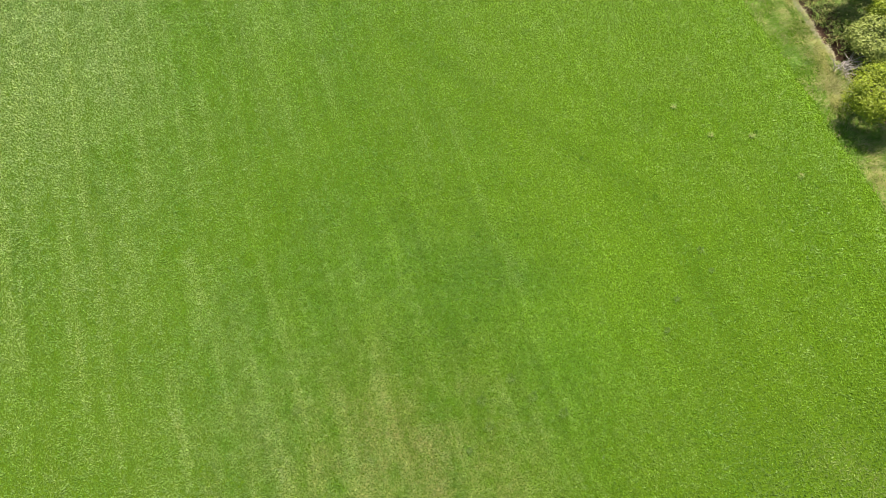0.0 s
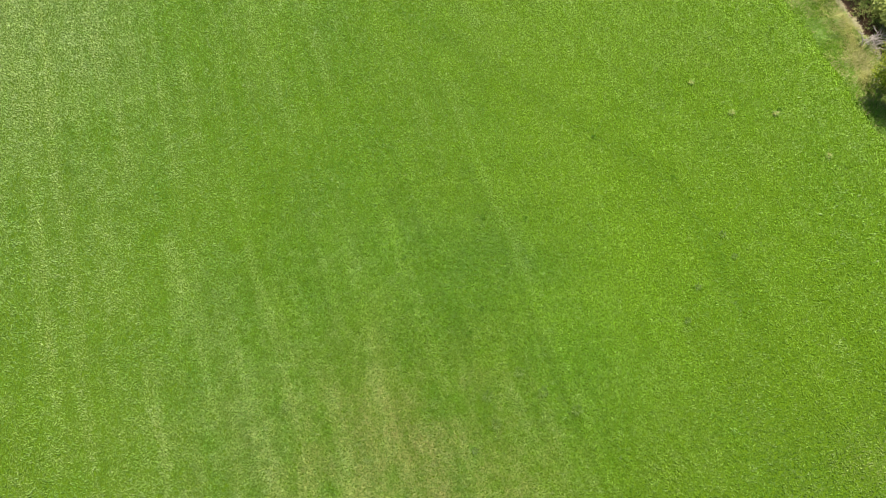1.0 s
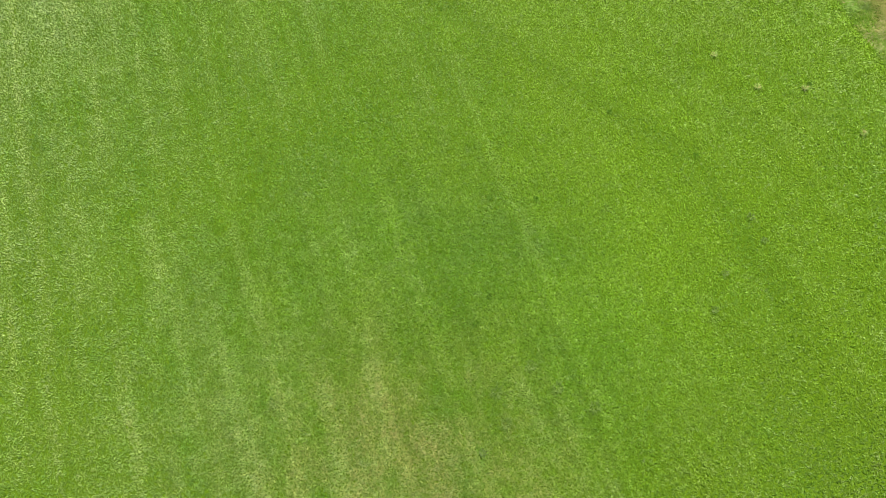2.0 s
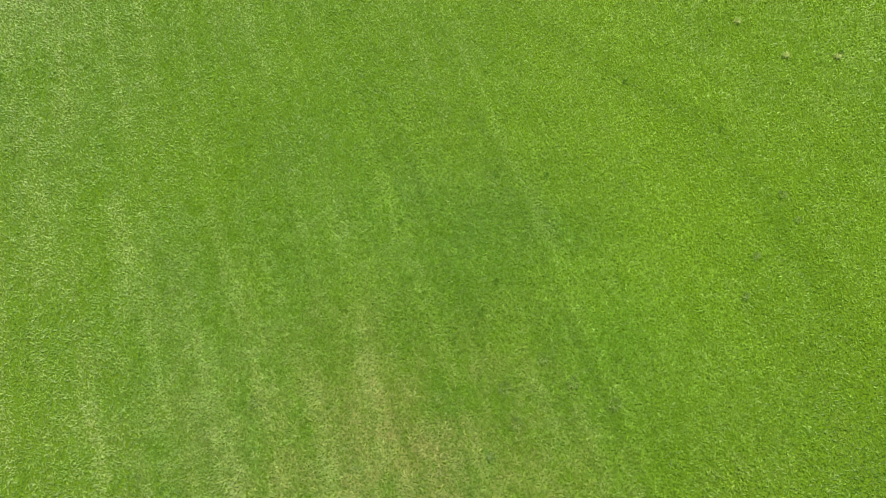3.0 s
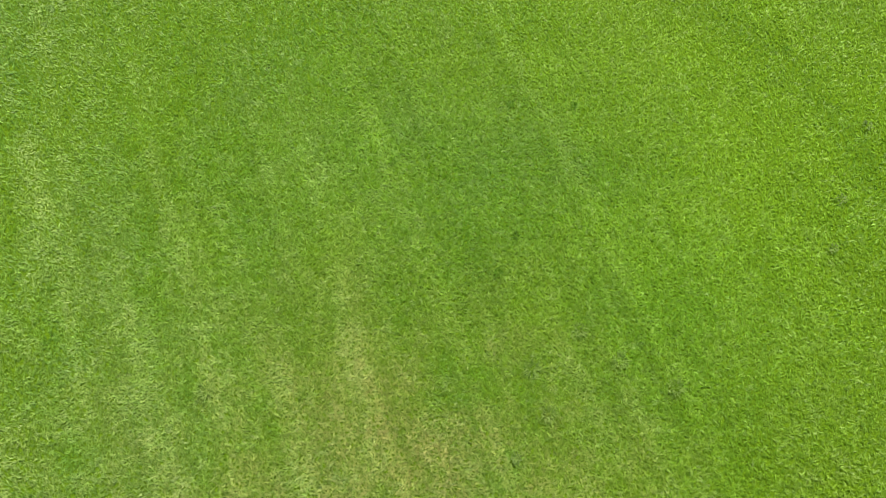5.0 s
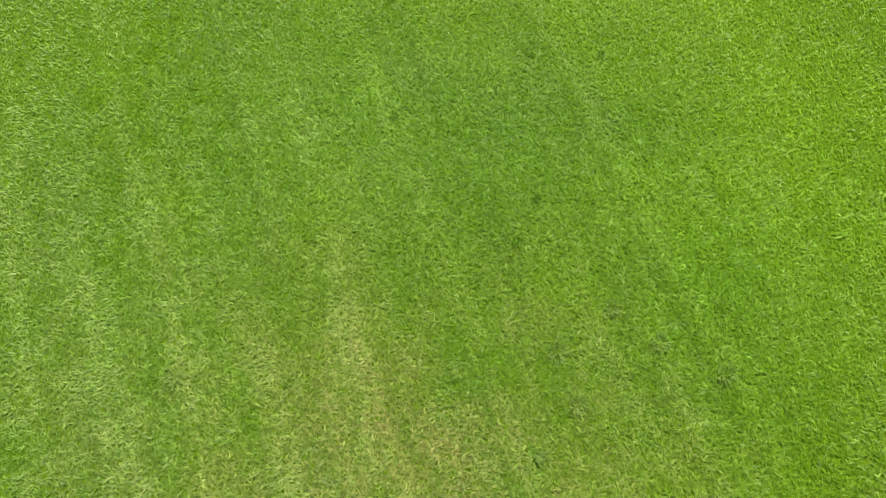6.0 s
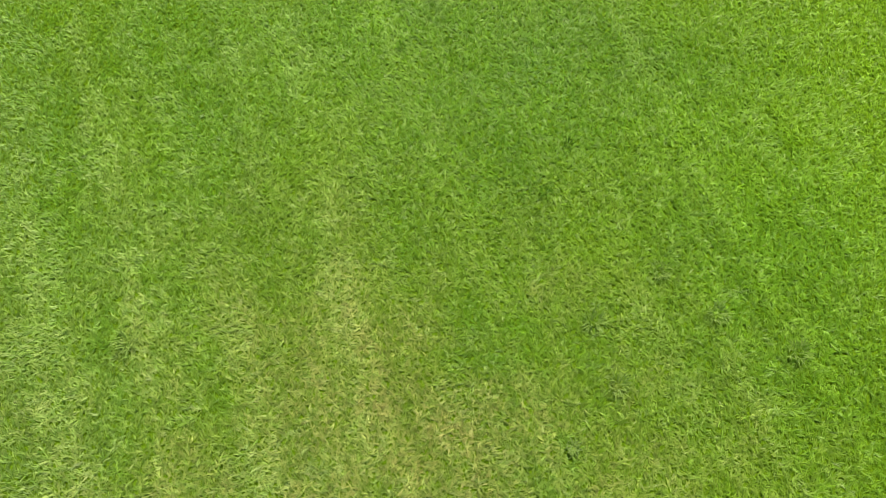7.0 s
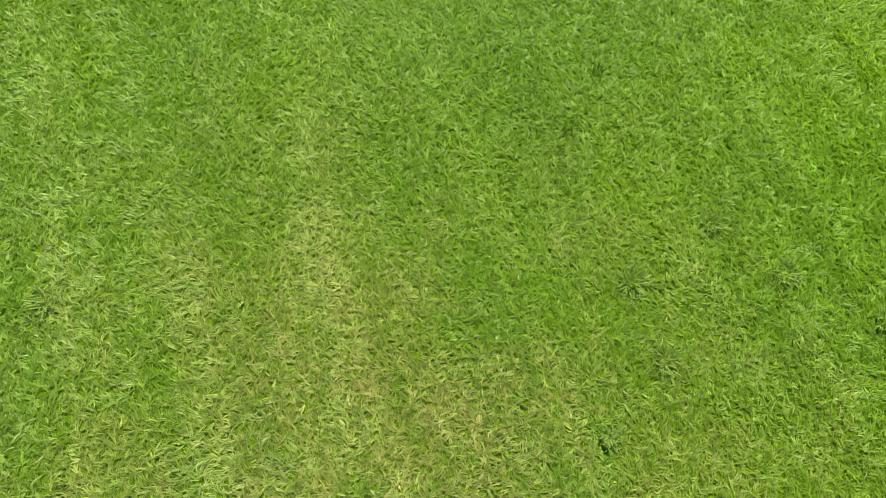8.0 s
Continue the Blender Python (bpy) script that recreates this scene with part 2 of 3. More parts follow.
def part(name, data, mat, parent, label="", m=None):
    """Links a bmesh or mesh as one object under a thing or a part."""
    if isinstance(data, bmesh.types.BMesh):
        me = bpy.data.meshes.new(name)
        data.to_mesh(me)
        data.free()
        data = me
    if mat and not data.materials:
        data.materials.append(mat)
    ob = new(name, data)
    ob.parent = parent
    if m is not None:
        ob.matrix_basis = m
    return tagged(ob, label)


def tube(bm, points, radii, sides=6):
    """A tapered, bent stem through points."""
    rings = []
    for i, (p, r) in enumerate(zip(points, radii)):
        d = (points[min(i + 1, len(points) - 1)] - points[max(i - 1, 0)]).normalized()
        a = d.orthogonal().normalized()
        b = d.cross(a)
        rings.append([bm.verts.new(p + (a * math.cos(k * math.tau / sides) + b * math.sin(k * math.tau / sides)) * r) for k in range(sides)])
    for lo, hi in zip(rings, rings[1:]):
        for k in range(sides):
            bm.faces.new((lo[k], lo[(k + 1) % sides], hi[(k + 1) % sides], hi[k]))
    bm.faces.new(rings[0][::-1])
    bm.faces.new(rings[-1])


def bent(rng, a, b, n=5, sway=0.06):
    a, b = Vector(a), Vector(b)
    out = []
    for i in range(n):
        u = i / (n - 1)
        k = math.sin(u * math.pi) * sway * (b - a).length
        out.append(a.lerp(b, u) + Vector(rng.uniform(-k, k, 3) + np.array([0, 0, k])))
    return out


def blades(name, x, y, rng, length, width, aim, lean1, lean2, growth, mat, simple=None, lift=0.0, curl=0.0):
    """Grass blades that taper to a point: bent once along their length and curled sideways, or, where simple, one folded kite."""
    n = len(x)
    z = height(x, y) - 0.004 + lift
    d = np.stack([np.cos(aim), np.sin(aim), np.zeros(n)], 1)
    d2 = np.stack([np.cos(aim + curl), np.sin(aim + curl), np.zeros(n)], 1)
    tw = aim + math.pi / 2 + rng.normal(0, 0.30, n)
    w = np.stack([np.cos(tw), np.sin(tw), rng.normal(0, 0.22, n)], 1) * (width / 2)[:, None]
    up = np.array([0.0, 0.0, 1.0])
    base = np.stack([x, y, z], 1)
    mid = base + (d * np.sin(lean1)[:, None] + up * np.cos(lean1)[:, None]) * (length * 0.5)[:, None]
    tip = mid + (d2 * np.sin(lean2)[:, None] + up * np.cos(lean2)[:, None]) * (length * 0.5)[:, None]
    simple = np.zeros(n, bool) if simple is None else simple
    f, k = ~simple, simple
    full = np.stack([base - w * 0.8, base + w * 0.8, mid + w, mid - w, tip], 1)[f].reshape(-1, 3)
    kite = np.stack([base, mid + w, tip, mid - w], 1)[k].reshape(-1, 3)
    i = np.arange(f.sum(), dtype=np.int32)[:, None] * 5
    j = np.arange(k.sum(), dtype=np.int32)[:, None] * 4 + len(full)
    tris = np.concatenate([i + np.array([3, 2, 4], np.int32), j + np.array([0, 1, 3], np.int32), j + np.array([1, 2, 3], np.int32)])
    me = bulk(name, np.concatenate([full, kite]), tris, i + np.array([0, 1, 2, 3], np.int32), mat)
    colour_points(me, "growth", np.concatenate([np.repeat(growth[f], 5, 0), np.repeat(growth[k], 4, 0)]))
    return me


# ---- ground: one sheet to the horizon ----
def crowd(x, y):
    """How densely blades stand, 1 below the lowest part of the flight."""
    r = np.hypot((x + 0.8) * 0.85, y - 2.2)
    return 1 / (1 + (np.maximum(0, r - 1.7) / 3.5) ** 2)


def sown(x, y):
    """1 over the turf that is built blade by blade, fading out round it."""
    return ramp(x + 0.31 * y, -10.6, -9.2) * ramp(x - 0.30 * y, 9.4, 8.3) * ramp(y, -1.9, -0.7) * ramp(y, 14.4, 13.2)


def outskirts(x, y):
    """1 over the wider turf with thin, broad blades, fading out round it."""
    return ramp(x + 0.31 * y, -15.5, -13.0) * ramp(x - 0.30 * y, 13.0, 11.0) * ramp(y, -5.0, -3.0) * ramp(y, 17.5, 15.5)


def ground_sheet():
    far = np.array([-2500, -900, -350, -150, -80, -50, -35, -27, -22, -18, -15.5])
    xs = np.concatenate([far, np.arange(-14, 8, 0.16), np.arange(8, 12.5, 0.06), np.array([13, 14, 16, 20, 26, 35, 50, 80, 150, 350, 900, 2500])])
    ys = np.concatenate([far, np.arange(-14, -1, 1.0), np.arange(-1, 14, 0.16), np.array([15, 17, 20, 23, 26, 30, 35, 50, 80, 150, 350, 900, 2500])])
    gx, gy = np.meshgrid(xs, ys, indexing="ij")
    x, y = gx.ravel(), gy.ravel()
    z = height(x, y)
    nx, ny = len(xs), len(ys)
    i = (np.arange(nx - 1)[:, None] * ny + np.arange(ny - 1)[None]).ravel()
    me = bulk("ground", np.stack([x, y, z], 1), np.zeros((0, 3), int), np.stack([i, i + ny, i + ny + 1, i + 1], 1), GROUND, True)
    dry, pale, lime, _ = turf(x, y)
    thin = np.clip(1 - sown(x, y) * (0.62 + 0.33 * crowd(x, y) ** 0.5), 0, 1)
    colour_points(me, "growth", np.stack([dry, pale, lime, thin], 1))
    u = (x - lip_x(y)) / 1.035
    bare = ramp(u, -0.05, 0.06) * ramp(u, 1.5, 0.75) * ramp(np.abs(y - 8), 30, 22)
    att = me.attributes.new("bare", "FLOAT", "POINT")
    att.data.foreach_set("value", bare.astype(np.float32))
    return tagged(new("ground", me), "flat mown green field with thatch and a shallow ditch", "ground", kind="structure")


ground_sheet()


# ---- mown grass ----
def mown_grass(step=0.0335):
    """Small combed clumps of blades: several fine blades below the flight, fewer and broader ones far off."""
    rng = np.random.default_rng(11)
    gx, gy = np.meshgrid(np.arange(-19.5, 13.5, step), np.arange(-5.0, 17.5, step), indexing="ij")
    gx, gy = np.concatenate([gx.ravel(), gx.ravel() + step / 2]), np.concatenate([gy.ravel(), gy.ravel() + step / 2])
    x, y = (g + rng.uniform(-0.55, 0.55, g.size) * step for g in (gx, gy))
    inner = sown(x, y)
    share = inner + 0.2 * (1 - inner) * outskirts(x, y)
    share[x.size // 2:] *= ramp(crowd(x[x.size // 2:], y[x.size // 2:]), 0.45, 0.95)   # a second set, below the lowest part of the flight
    keep = rng.random(x.size) < share
    keep &= x < field_x(y) + 0.15 * F_TUFT(x * 6, y * 6) + rng.normal(0, 0.22, x.size)
    x, y, inner = x[keep], y[keep], inner[keep]
    clumps = len(x)
    c = crowd(x, y)
    s = x + LEAN * y
    comb = np.where(F_STRIPE(s / 0.42 + 7, y / 9) > 0, 1.0, -1.0)
    aim = math.pi / 2 + 0.27 + 0.35 * comb + 1.3 * F_AIM(x / 0.16, y / 0.16) + rng.normal(0, 0.95, clumps)
    dry, pale, lime, long = turf(x, y)
    dry = 0.75 * dry * rng.uniform(0.4, 1.6, clumps)
    pale = pale + rng.normal(0, 0.07, clumps)
    lime = lime + rng.normal(0, 0.07, clumps)
    q = y - LEAN * x
    lines = ramp(F_STRIPE(s / 0.20 + 40, q / 6.0), 0.05, 0.70) - 0.8 * ramp(F_STRIPE(s / 0.24 + 80, q / 7.0), 0.15, 0.75) * ramp(s, 4.0, 1.5)
    lines = lines * (1 - 0.5 * blob(x, y, -2.3, 1.4, 1.5, 1.8))
    # blade colour value; the c term offsets the deeper self-shading of dense blades
    brightness = 1 + 0.17 * c + 0.10 * spots(x, y) + 0.13 * lines + 0.20 * streaks(x, y) - 0.13 * track(x, y)
    brightness = brightness - 0.05 * band(x, y) - 0.08 * blob(x, y, -1.5, 2.3, 1.3, 0.9) + 0.08 * blob(x, y, -11.2, 10.2, 3.4, 2.8) + 0.08 * blob(x, y, 2.7, 2.7, 1.2, 1.9) - 0.04 * blob(x, y, 1.8, 4.6, 1.3, 1.8, 15) + 0.06 * ramp(c, 0.3, 0.12) + 0.06 * ramp(s, 3.4, 5.2) * ramp(y, 2.6, 4.6) * ramp(c, 0.15, 0.4) - 0.05 * blob(x, y, -2.4, 1.6, 1.3, 1.6)
    brightness = brightness - 0.22 * blob(x, y, -0.75, 0.6, 1.9, 1.9) - 0.13 * ramp(s, 1.0, 3.0) * ramp(y, 3.2, 0.8) + 0.14 * ramp(field_x(y) - x, 1.6, 0.2)
    # random tone per clump; brighter ones also go paler, a sheen put into colour
    shade = rng.normal(0, 0.20 - 0.04 * c, clumps)
    brightness, pale = brightness * np.exp(shade), pale + 0.5 * shade
    lift = rng.normal(0.008, 0.007 - 0.003 * c, clumps)
    tilt = rng.normal(1.0 + 0.10 * ramp(c, 0.6, 1.0), 0.20, clumps)
    curl = rng.normal(0, 0.5, clumps)
    close = ramp(c, 0.45, 0.95)
    many = 1.8 + 3.4 * c ** 1.5
    per = np.floor(many + rng.random(clumps)).astype(int)
    i = np.repeat(np.arange(clumps), per)
    n = len(i)
    along, across = rng.normal(0, 0.009, n), rng.uniform(-1, 1, n) * (0.010 - 0.002 * close[i])
    ca, sa = np.cos(aim[i]), np.sin(aim[i])
    bx, by = x[i] + ca * (along - 0.02) - sa * across, y[i] + sa * (along - 0.02) + ca * across
    wide = (0.0056 - 0.0007 * ramp(c[i], 0.6, 1.0)) * c[i] ** -0.57 * rng.uniform(0.6, 1.35, n) * (1 + 0.7 * (inner[i] < 0.5))
    length = (0.051 + 0.018 * long[i]) * rng.uniform(0.6, 1.35, n)
    lean1 = np.clip(tilt[i] + rng.normal(0, 0.12, n), 0.2, 1.45)
    lean2 = np.clip(lean1 + rng.normal(0.35, 0.15, n), 0.4, 1.70)
    # the same per blade: tone, with whitish sheen added through pale
    shade = rng.normal(0, 1, n) * (0.13 - 0.05 * close[i])
    g = np.stack([dry[i], pale[i] + 0.6 * shade, lime[i] + rng.normal(0, 0.05, n), np.maximum(brightness[i], 0.3) * np.exp(shade)], 1)
    g[:, :3] = np.clip(g[:, :3], 0, 1)
    me = blades("grass", bx, by, rng, length, wide, aim[i] + rng.normal(0, 1, n) * (0.16 + 0.08 * close[i]), lean1, lean2, g, BLADE, c[i] < 0.88, lift[i], curl[i] + rng.normal(0, 1, n) * (0.20 + 0.20 * close[i]))
    return tagged(new("grass", me), "short mown green grass with straw and faint mowing stripes", "grass", kind="stuff")


mown_grass()


def rough_grass(count=62000):
    """Longer, half-dry grass on the margin, and the pale fringe on the ditch's lip."""
    rng = np.random.default_rng(12)
    y = rng.uniform(4.5, 14.5, count)
    a, b = field_x(y) - 0.35, lip_x(y) + 0.02
    x = a + (b - a) * rng.random(count) ** 0.75
    u = (x - a) / (b - a)
    tuft, band = F_TUFT(x / 0.3, y / 0.3), F_MOTTLE(x / 0.35 + 9, y / 0.6)
    dry = np.clip(0.42 + 0.08 * ramp(u, 0.10, 0.6) + 0.40 * band + 0.60 * blob(x, y, 9.05, 9.1, 0.35, 0.55, 20) + 0.15 * tuft, 0.03, 0.97)
    g = np.stack([dry, np.clip(0.10 + 0.3 * tuft + 0.15 * u, 0, 1), np.clip(0.95 + 0.2 * band, 0, 1), 1.08 + 0.38 * tuft], 1)
    length = (0.10 + 0.03 * tuft) * rng.uniform(0.6, 1.5, count)
    aim = F_AIM(x / 0.5, y / 0.5) * 3.5 + rng.normal(0, 0.8, count)
    lean1 = np.clip(rng.normal(1.0, 0.3, count), 0.05, 1.45)
    me = blades("rough_grass", x, y, rng, length, rng.uniform(0.006, 0.012, count), aim, lean1, lean1 + rng.uniform(0.2, 0.9, count), g, ROUGH_BLADE)
    return tagged(new("rough_grass", me), "unmown margin of long half-dry grass beside the ditch", "grass", kind="stuff")


rough_grass()


def dead_fringe(count=6500):
    """Bleached dead grass that hangs over the ditch's near lip."""
    rng = np.random.default_rng(13)
    y = rng.uniform(4.5, 14.5, count)
    tuft = F_TUFT(y / 0.18, y * 0 + 8)
    x = lip_x(y) + rng.normal(-0.035, 0.035, count) + 0.03 * tuft
    g = np.stack([np.clip(0.9 + 0.3 * tuft, 0, 1), np.full(count, 0.9), np.full(count, 0.5), 1 + 0.2 * tuft], 1)
    lean1 = np.clip(rng.normal(1.2, 0.25, count), 0.5, 1.6)
    me = blades("dead_fringe", x, y, rng, rng.uniform(0.06, 0.14, count) * np.clip(0.8 + 0.6 * tuft, 0.15, 2), rng.uniform(0.006, 0.011, count),
                rng.normal(0.2, 0.7, count), lean1, lean1 + rng.uniform(0.3, 0.9, count), g, DEAD_BLADE, None, 0.03)
    return tagged(new("dead_fringe", me), "bleached dead grass hanging over the ditch's near lip", "dead grass", kind="stuff")


dead_fringe()


def hanging_roots(count=2600):
    """Brown roots and dead stems down the ditch's steep near side."""
    rng = np.random.default_rng(15)
    y = rng.uniform(4.5, 14.5, count)
    x = lip_x(y) + rng.uniform(0.0, 0.22, count)
    lean1 = rng.normal(1.9, 0.35, count)
    g = np.stack([rng.random(count), np.full(count, 0.2), np.full(count, 0.3), rng.uniform(0.4, 1.2, count)], 1)
    me = blades("hanging_roots", x, y, rng, rng.uniform(0.08, 0.22, count), rng.uniform(0.006, 0.014, count), rng.normal(0, 0.7, count),
                lean1, lean1 + rng.normal(0.4, 0.3, count), g, ROOT_BLADE, None, 0.05)
    return tagged(new("hanging_roots", me), "brown roots and dead stems on the ditch's steep bank", "roots", kind="stuff")


hanging_roots()


def bank_grass(count=64000):
    """Green uncut grass over the far bank of the ditch."""
    rng = np.random.default_rng(14)
    y = rng.uniform(5.5, 14.5, count)
    x = lip_x(y) + 0.66 + 0.16 * F_EDGE(y * 3.5, y * 0 + 5) + 1.9 * rng.random(count) ** 1.1 - 0.22 * rng.random(count) ** 9
    tuft, band = F_TUFT(x / 0.25 + 3, y / 0.25), F_MOTTLE(x / 0.5 + 19, y / 0.6)
    g = np.stack([np.clip(0.34 + 0.3 * band, 0, 1), np.clip(0.55 + 0.3 * tuft, 0, 1), np.clip(0.6 + 0.4 * band, 0, 1), 1.25 + 0.3 * tuft], 1)
    length = (0.11 + 0.04 * tuft) * rng.uniform(0.6, 1.5, count)
    lean1 = np.clip(rng.normal(1.0, 0.3, count), 0.05, 1.4)
    me = blades("bank_grass", x, y, rng, length, rng.uniform(0.007, 0.014, count), rng.uniform(0, math.tau, count), lean1, lean1 + rng.uniform(0.2, 0.9, count), g, ROUGH_BLADE)
    return tagged(new("bank_grass", me), "uncut grey-green grass on the ditch's far bank", "grass", kind="stuff")


bank_grass()


# ---- shrubs and the ditch ----
def leaf_cloud(name, centres, normals, rng, size, mat, narrow=0.55):
    """Many small folded leaves at given places."""
    n = len(centres)
    a = rng.normal(0, 1, (n, 3))
    nrm = normals + rng.normal(0, 0.38, (n, 3))
    nrm /= np.linalg.norm(nrm, axis=1)[:, None]
    a -= nrm * (a * nrm).sum(1)[:, None]
    a /= np.linalg.norm(a, axis=1)[:, None]
    b = np.cross(nrm, a)
    ln = (size * rng.uniform(0.6, 1.3, n))[:, None]
    w = ln * narrow * 0.5
    v = np.stack([centres - a * ln * 0.5, centres + b * w + nrm * w * 0.35, centres + a * ln * 0.5, centres - b * w + nrm * w * 0.35], 1).reshape(-1, 3)
    i = np.arange(n)[:, None] * 4
    tris = np.concatenate([i + np.array([0, 1, 2]), i + np.array([0, 2, 3])])
    return bulk(name, v, tris, np.zeros((0, 4), int), mat)


def shrub(seed, x, y, radius, tall, leaves, size, mat, label, low=0.15, clumps=46, narrow=0.55):
    """A bush: bent stems from the ground, twigs, and a crown of leaf clumps with gaps."""
    rng = np.random.default_rng(seed)
    z0 = float(height(np.array([x]), np.array([y]))[0])
    thing = tagged(new("shrub"), label, "shrub", group="shrubs along the ditch")
    thing.location = (x, y, z0 - 0.02)
    mid = np.array([0, 0, low + (tall - low) * 0.5])
    axes = np.array([radius, radius, (tall - low) * 0.5])
    heads = []
    for k in range(clumps):
        d = rng.normal(0, 1, 3)
        d[2] = abs(d[2]) * 0.9 - 0.25
        d /= np.linalg.norm(d)
        heads.append(mid + d * axes * rng.uniform(0.55, 0.98))
    for k in range(7):
        bm = bmesh.new()
        foot = rng.normal(0, 0.05, 3) * (1, 1, 0)
        pts = bent(rng, foot, heads[k] * 0.9, 6, 0.08)
        tube(bm, pts, [0.022, 0.019, 0.016, 0.012, 0.008, 0.004])
        for j in range(3):
            tube(bm, bent(rng, pts[2 + j], heads[7 + k * 3 + j], 4, 0.08), [0.009, 0.007, 0.005, 0.003], 5)
        part("stem", bm, BARK, thing)
    per = leaves // clumps
    pos, nor = [], []
    for h in heads:
        r = rng.uniform(0.16, 0.30) * radius / 0.8
        d = rng.normal(0, 1, (per, 3))
        d /= np.linalg.norm(d, axis=1)[:, None]
        pos.append(h + d * r * rng.uniform(0.45, 1.15, (per, 1)) * (1, 1, 0.8))
        nor.append(d * 0.6 + (h - mid) / axes * 0.5 + (0, 0, 0.5))
    part("crown", leaf_cloud("crown", np.concatenate(pos), np.concatenate(nor), rng, size, mat, narrow), None, thing)
    return thing


shrub(21, 9.68, 8.40, 0.78, 1.12, 13000, 0.050, YELLOW_LEAF, "rounded yellow-green leafy shrub at the ditch's edge", clumps=64)
shrub(22, 10.16, 10.18, 0.62, 0.78, 6000, 0.066, PALE_LEAF, "loose pale green leafy shrub in the ditch", clumps=56)
shrub(23, 10.5, 12.2, 0.62, 1.75, 6500, 0.055, GREEN_LEAF, "tall leafy green shrub on the far bank", clumps=44)
shrub(24, 10.75, 11.0, 0.48, 0.85, 4200, 0.055, YELLOW_LEAF, "low yellow-green leafy shrub on the far bank", clumps=36)
shrub(25, 10.85, 12.0, 0.45, 0.70, 3400, 0.055, OLIVE_LEAF, "low olive shrub with some dry leaves on the far bank", clumps=32)


def dead_brush(x, y):
    """A heap of bare grey twigs."""
    rng = np.random.default_rng(31)
    z0 = float(height(np.array([x]), np.array([y]))[0])
    thing = tagged(new("dead_brush"), "heap of bare grey dead twigs in the ditch", "brushwood")
    thing.location = (x, y, z0)
    for k in range(17):
        bm = bmesh.new()
        a = rng.normal(0, 0.12, 3) * (1, 1, 0) + (0, 0, 0.02)
        w = rng.uniform(0, math.tau)
        tip = Vector((math.cos(w), math.sin(w), rng.uniform(0.4, 1.5))) * rng.uniform(0.18, 0.34) + Vector(a)
        pts = bent(rng, a, tip, 5, 0.12)
        tube(bm, pts, [0.014, 0.012, 0.010, 0.007, 0.004], 5)
        for j in range(3):
            q = pts[1 + j]
            tube(bm, bent(rng, q, q + Vector(rng.normal(0, 0.1, 3)) + (tip - Vector(a)) * 0.25, 3, 0.1), [0.006, 0.004, 0.002], 4)
        part("twig", bm, DEAD, thing)
    return thing


dead_brush(9.50, 9.62)


def bank_herbs(count=9000):
    """Tangled green herbs over the far bank."""
    rng = np.random.default_rng(41)
    y = rng.uniform(5, 15, count * 2)
    u = 0.66 + 2.2 * rng.random(count * 2)
    x = lip_x(y) + u
    keep = F_TUFT(x / 0.4, y / 0.4) + 1.3 * ramp(u, 0.22, 0.55) > 0.30
    x, y = x[keep][:count], y[keep][:count]
    n = len(x)
    z = height(x, y) + rng.random(n) ** 1.2 * (0.20 + 0.14 * F_TUFT(x / 0.5 + 5, y / 0.5))
    me = leaf_cloud("bank_herbs", np.stack([x, y, z], 1), np.tile((0.0, 0.1, 0.8), (n, 1)), rng, 0.065, HERB_LEAF, 0.4)
    return tagged(new("bank_herbs", me), "tangled green weeds covering the ditch's far bank", "weeds", kind="stuff")


bank_herbs()


# ---- weeds in the turf ----
def leaf_mesh(length, width, droop):
    bm = bmesh.new()
    rows = []
    for i in range(5):
        u = i / 4
        w = width * math.sin(math.pi * min(0.97, 0.12 + 0.85 * u)) / 2
        z = 0.35 * length * u - droop * length * u * u
        rows.append([bm.verts.new((length * u, k * w, z + abs(k) * w * 0.35)) for k in (-1, 0, 1)])
    for lo, hi in zip(rows, rows[1:]):
        for k in range(2):
            bm.faces.new((lo[k], hi[k], hi[k + 1], lo[k + 1]))
    me = bpy.data.meshes.new("leaf")
    bm.to_mesh(me)
    bm.free()
    me.materials.append(WEED_LEAF)
    return me


def weed(x, y, size, leaves, label, seed):
    """A low clump of small broad leaves on short stalks."""
    rng = np.random.default_rng(seed)
    thing = tagged(new("weed"), label, "weed", group="broad-leaved weeds in the turf")
    thing.location = (x, y, float(height(np.array([x]), np.array([y]))[0]) + 0.016)
    shapes = [leaf_mesh(size * 0.21, size * 0.085, 0.30), leaf_mesh(size * 0.15, size * 0.085, 0.05)]
    for k in range(leaves):
        w, r = k * 137.5 + rng.uniform(-20, 20), size * 0.34 * math.sqrt(k / leaves)
        part("leaf", shapes[k % 2], None, thing, "", pose(r * math.cos(radians(w)), r * math.sin(radians(w)), 0.022 - 0.10 * r + rng.uniform(0, 0.012), 0, rng.uniform(-50, 10), w + rng.uniform(-60, 60)))
    return thing


CLUMP = "pale green broad-leaved weed clump in the turf"
for k, (wx, wy, size, leaves) in enumerate(((5.40, 4.37, 0.15, 34), (4.57, 3.74, 0.17, 34), (4.26, 3.06, 0.16, 30), (5.25, 4.85, 0.19, 30), (0.17, 0.72, 0.15, 46))):
    weed(wx, wy, size, leaves, CLUMP, 60 + k)


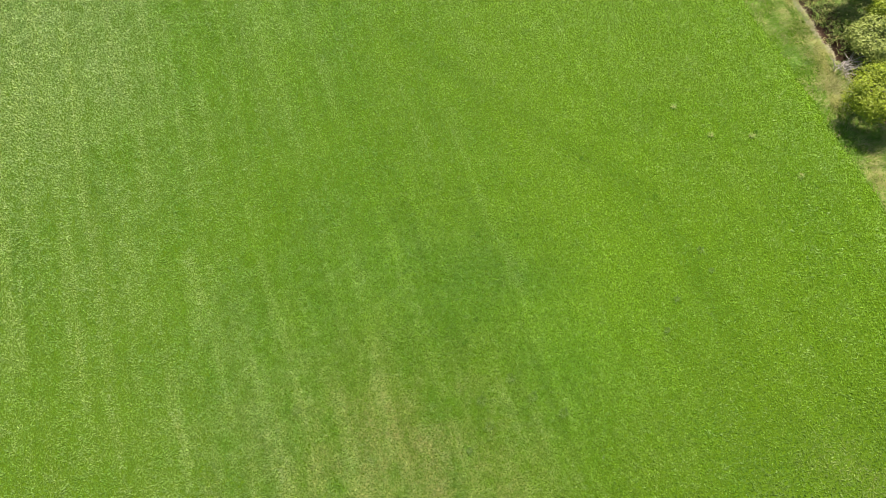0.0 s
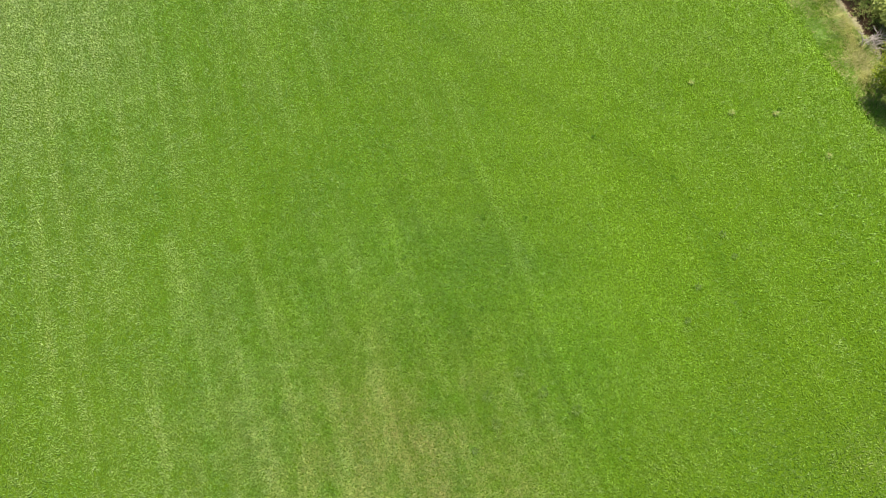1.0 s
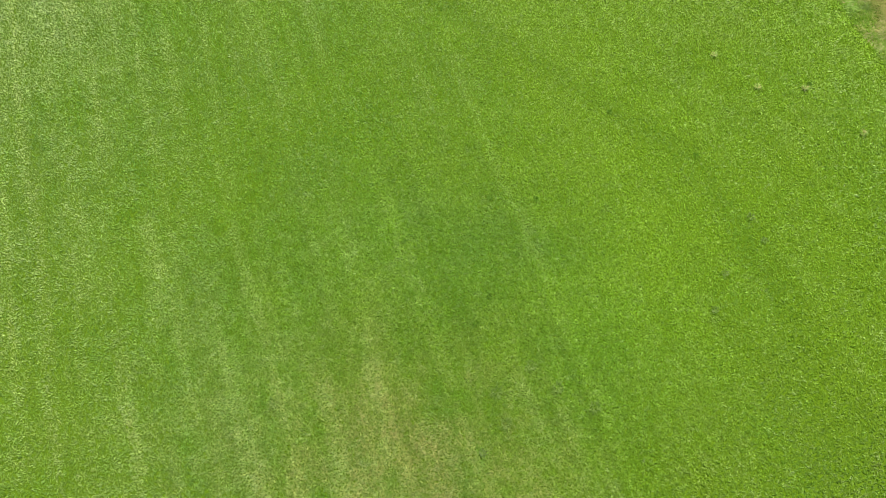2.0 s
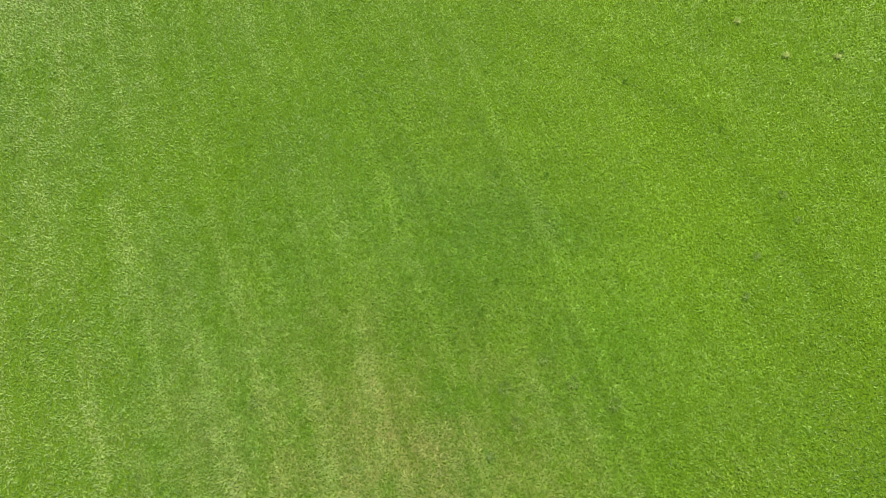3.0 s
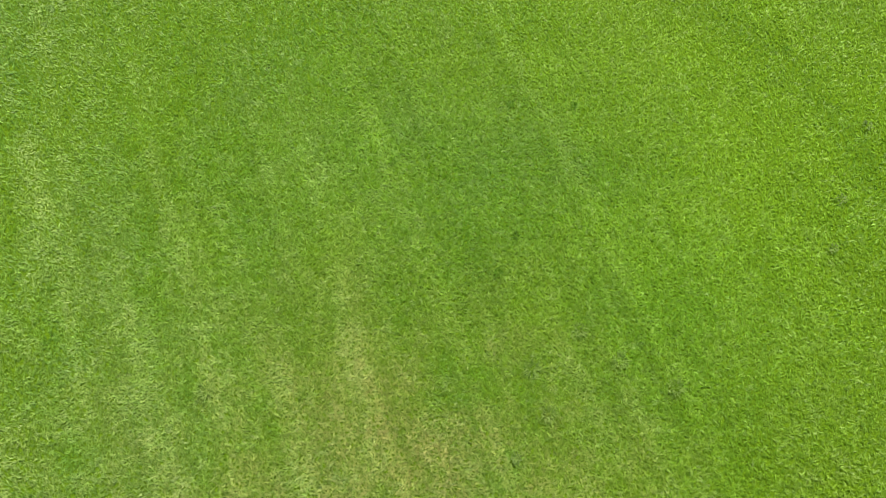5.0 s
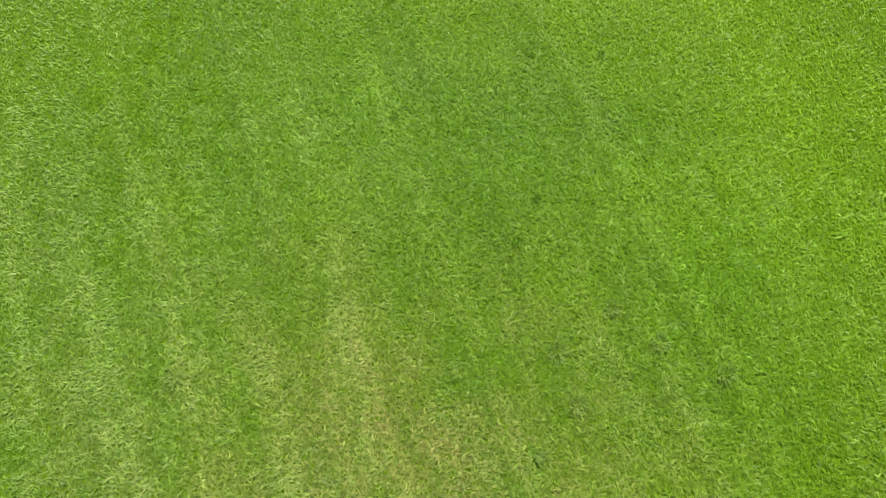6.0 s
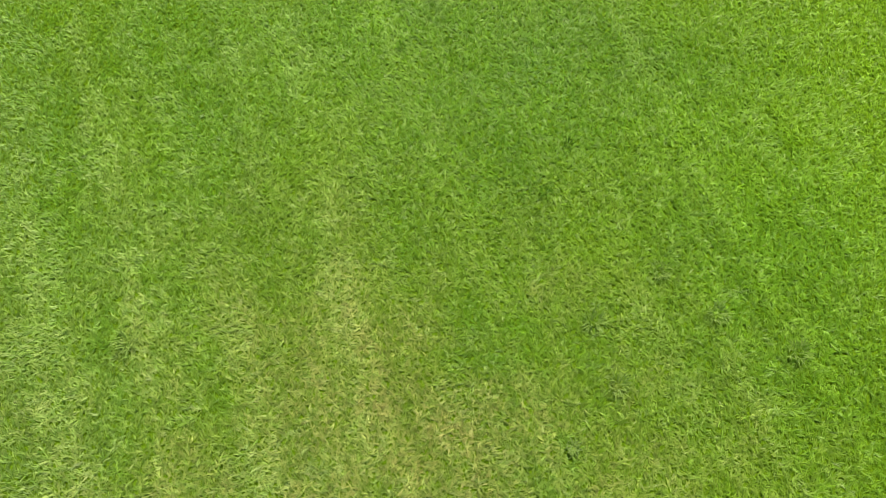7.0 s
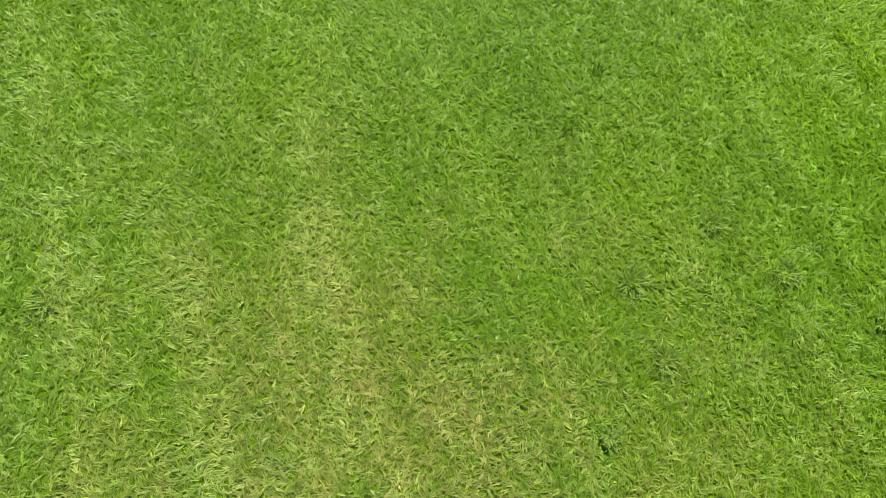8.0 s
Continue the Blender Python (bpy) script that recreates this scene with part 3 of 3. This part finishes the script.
def grass_tuft(x, y, spread, tall, count, growth, label, seed, mat=BLADE, low=0.25, lift=0.014):
    """A coarse tuft that stands out of the turf."""
    rng = np.random.default_rng(seed)
    r, w = spread * np.sqrt(rng.random(count)), rng.uniform(0, math.tau, count)
    bx, by = r * np.cos(w), r * np.sin(w)
    g = np.tile(np.array(growth), (count, 1))
    g[:, 3] *= rng.uniform(0.75, 1.25, count)
    lean1 = rng.uniform(low, low + 0.75, count)
    z0 = float(height(np.array([x]), np.array([y]))[0])
    me = blades("grass_tuft", bx + x, by + y, rng, tall * rng.uniform(0.6, 1.3, count), rng.uniform(0.004, 0.008, count),
                w + rng.normal(0, 0.7, count), lean1, lean1 + rng.uniform(0.1, 0.6, count), g, mat)
    me.transform(Matrix.Translation((-x, -y, -z0 + lift)))
    ob = tagged(new("grass_tuft", me), label, "grass tuft", group="coarse tufts in the turf")
    ob.location = (x, y, z0)
    return ob


PALE_TUFT, HOLE_TUFT = "pale half-dry grass tuft in the mown turf", "dark green tuft standing in for a small shaded hole in the turf"
for k, (wx, wy) in enumerate(((5.96, 7.76), (5.22, 8.59), (7.79, 6.63), (6.93, 7.73))):
    grass_tuft(wx, wy, 0.030, 0.075, 90, (0.35, 0.45, 0.9, 1.25), PALE_TUFT, 80 + k, ROUGH_BLADE, 0.75, 0.034)
for k, (wx, wy) in enumerate(((0.42, 1.68), (0.56, 1.17), (-3.26, 1.53), (1.02, 2.12), (1.45, 1.75), (2.03, 1.43))):
    grass_tuft(wx, wy, 0.07, 0.085, 80, (0.14, 0.75, 0.5, 1.05), PALE_TUFT, 90 + k)
# small shadowed holes, imitated by tufts whose blade colour is darkened
for k, (wx, wy, shade) in enumerate(((0.43, 5.28, 0.95), (1.30, 5.25, 1.0), (0.36, 3.32, 0.45), (0.11, 2.84, 0.95), (2.90, 7.20, 0.85),
                                     (4.45, 6.18, 0.85), (-1.17, 4.41, 0.95), (7.03, 7.84, 0.7))):
    grass_tuft(wx, wy, 0.035, 0.062, 44, (0.0, 0.05, 0.1, shade), HOLE_TUFT, 110 + k)
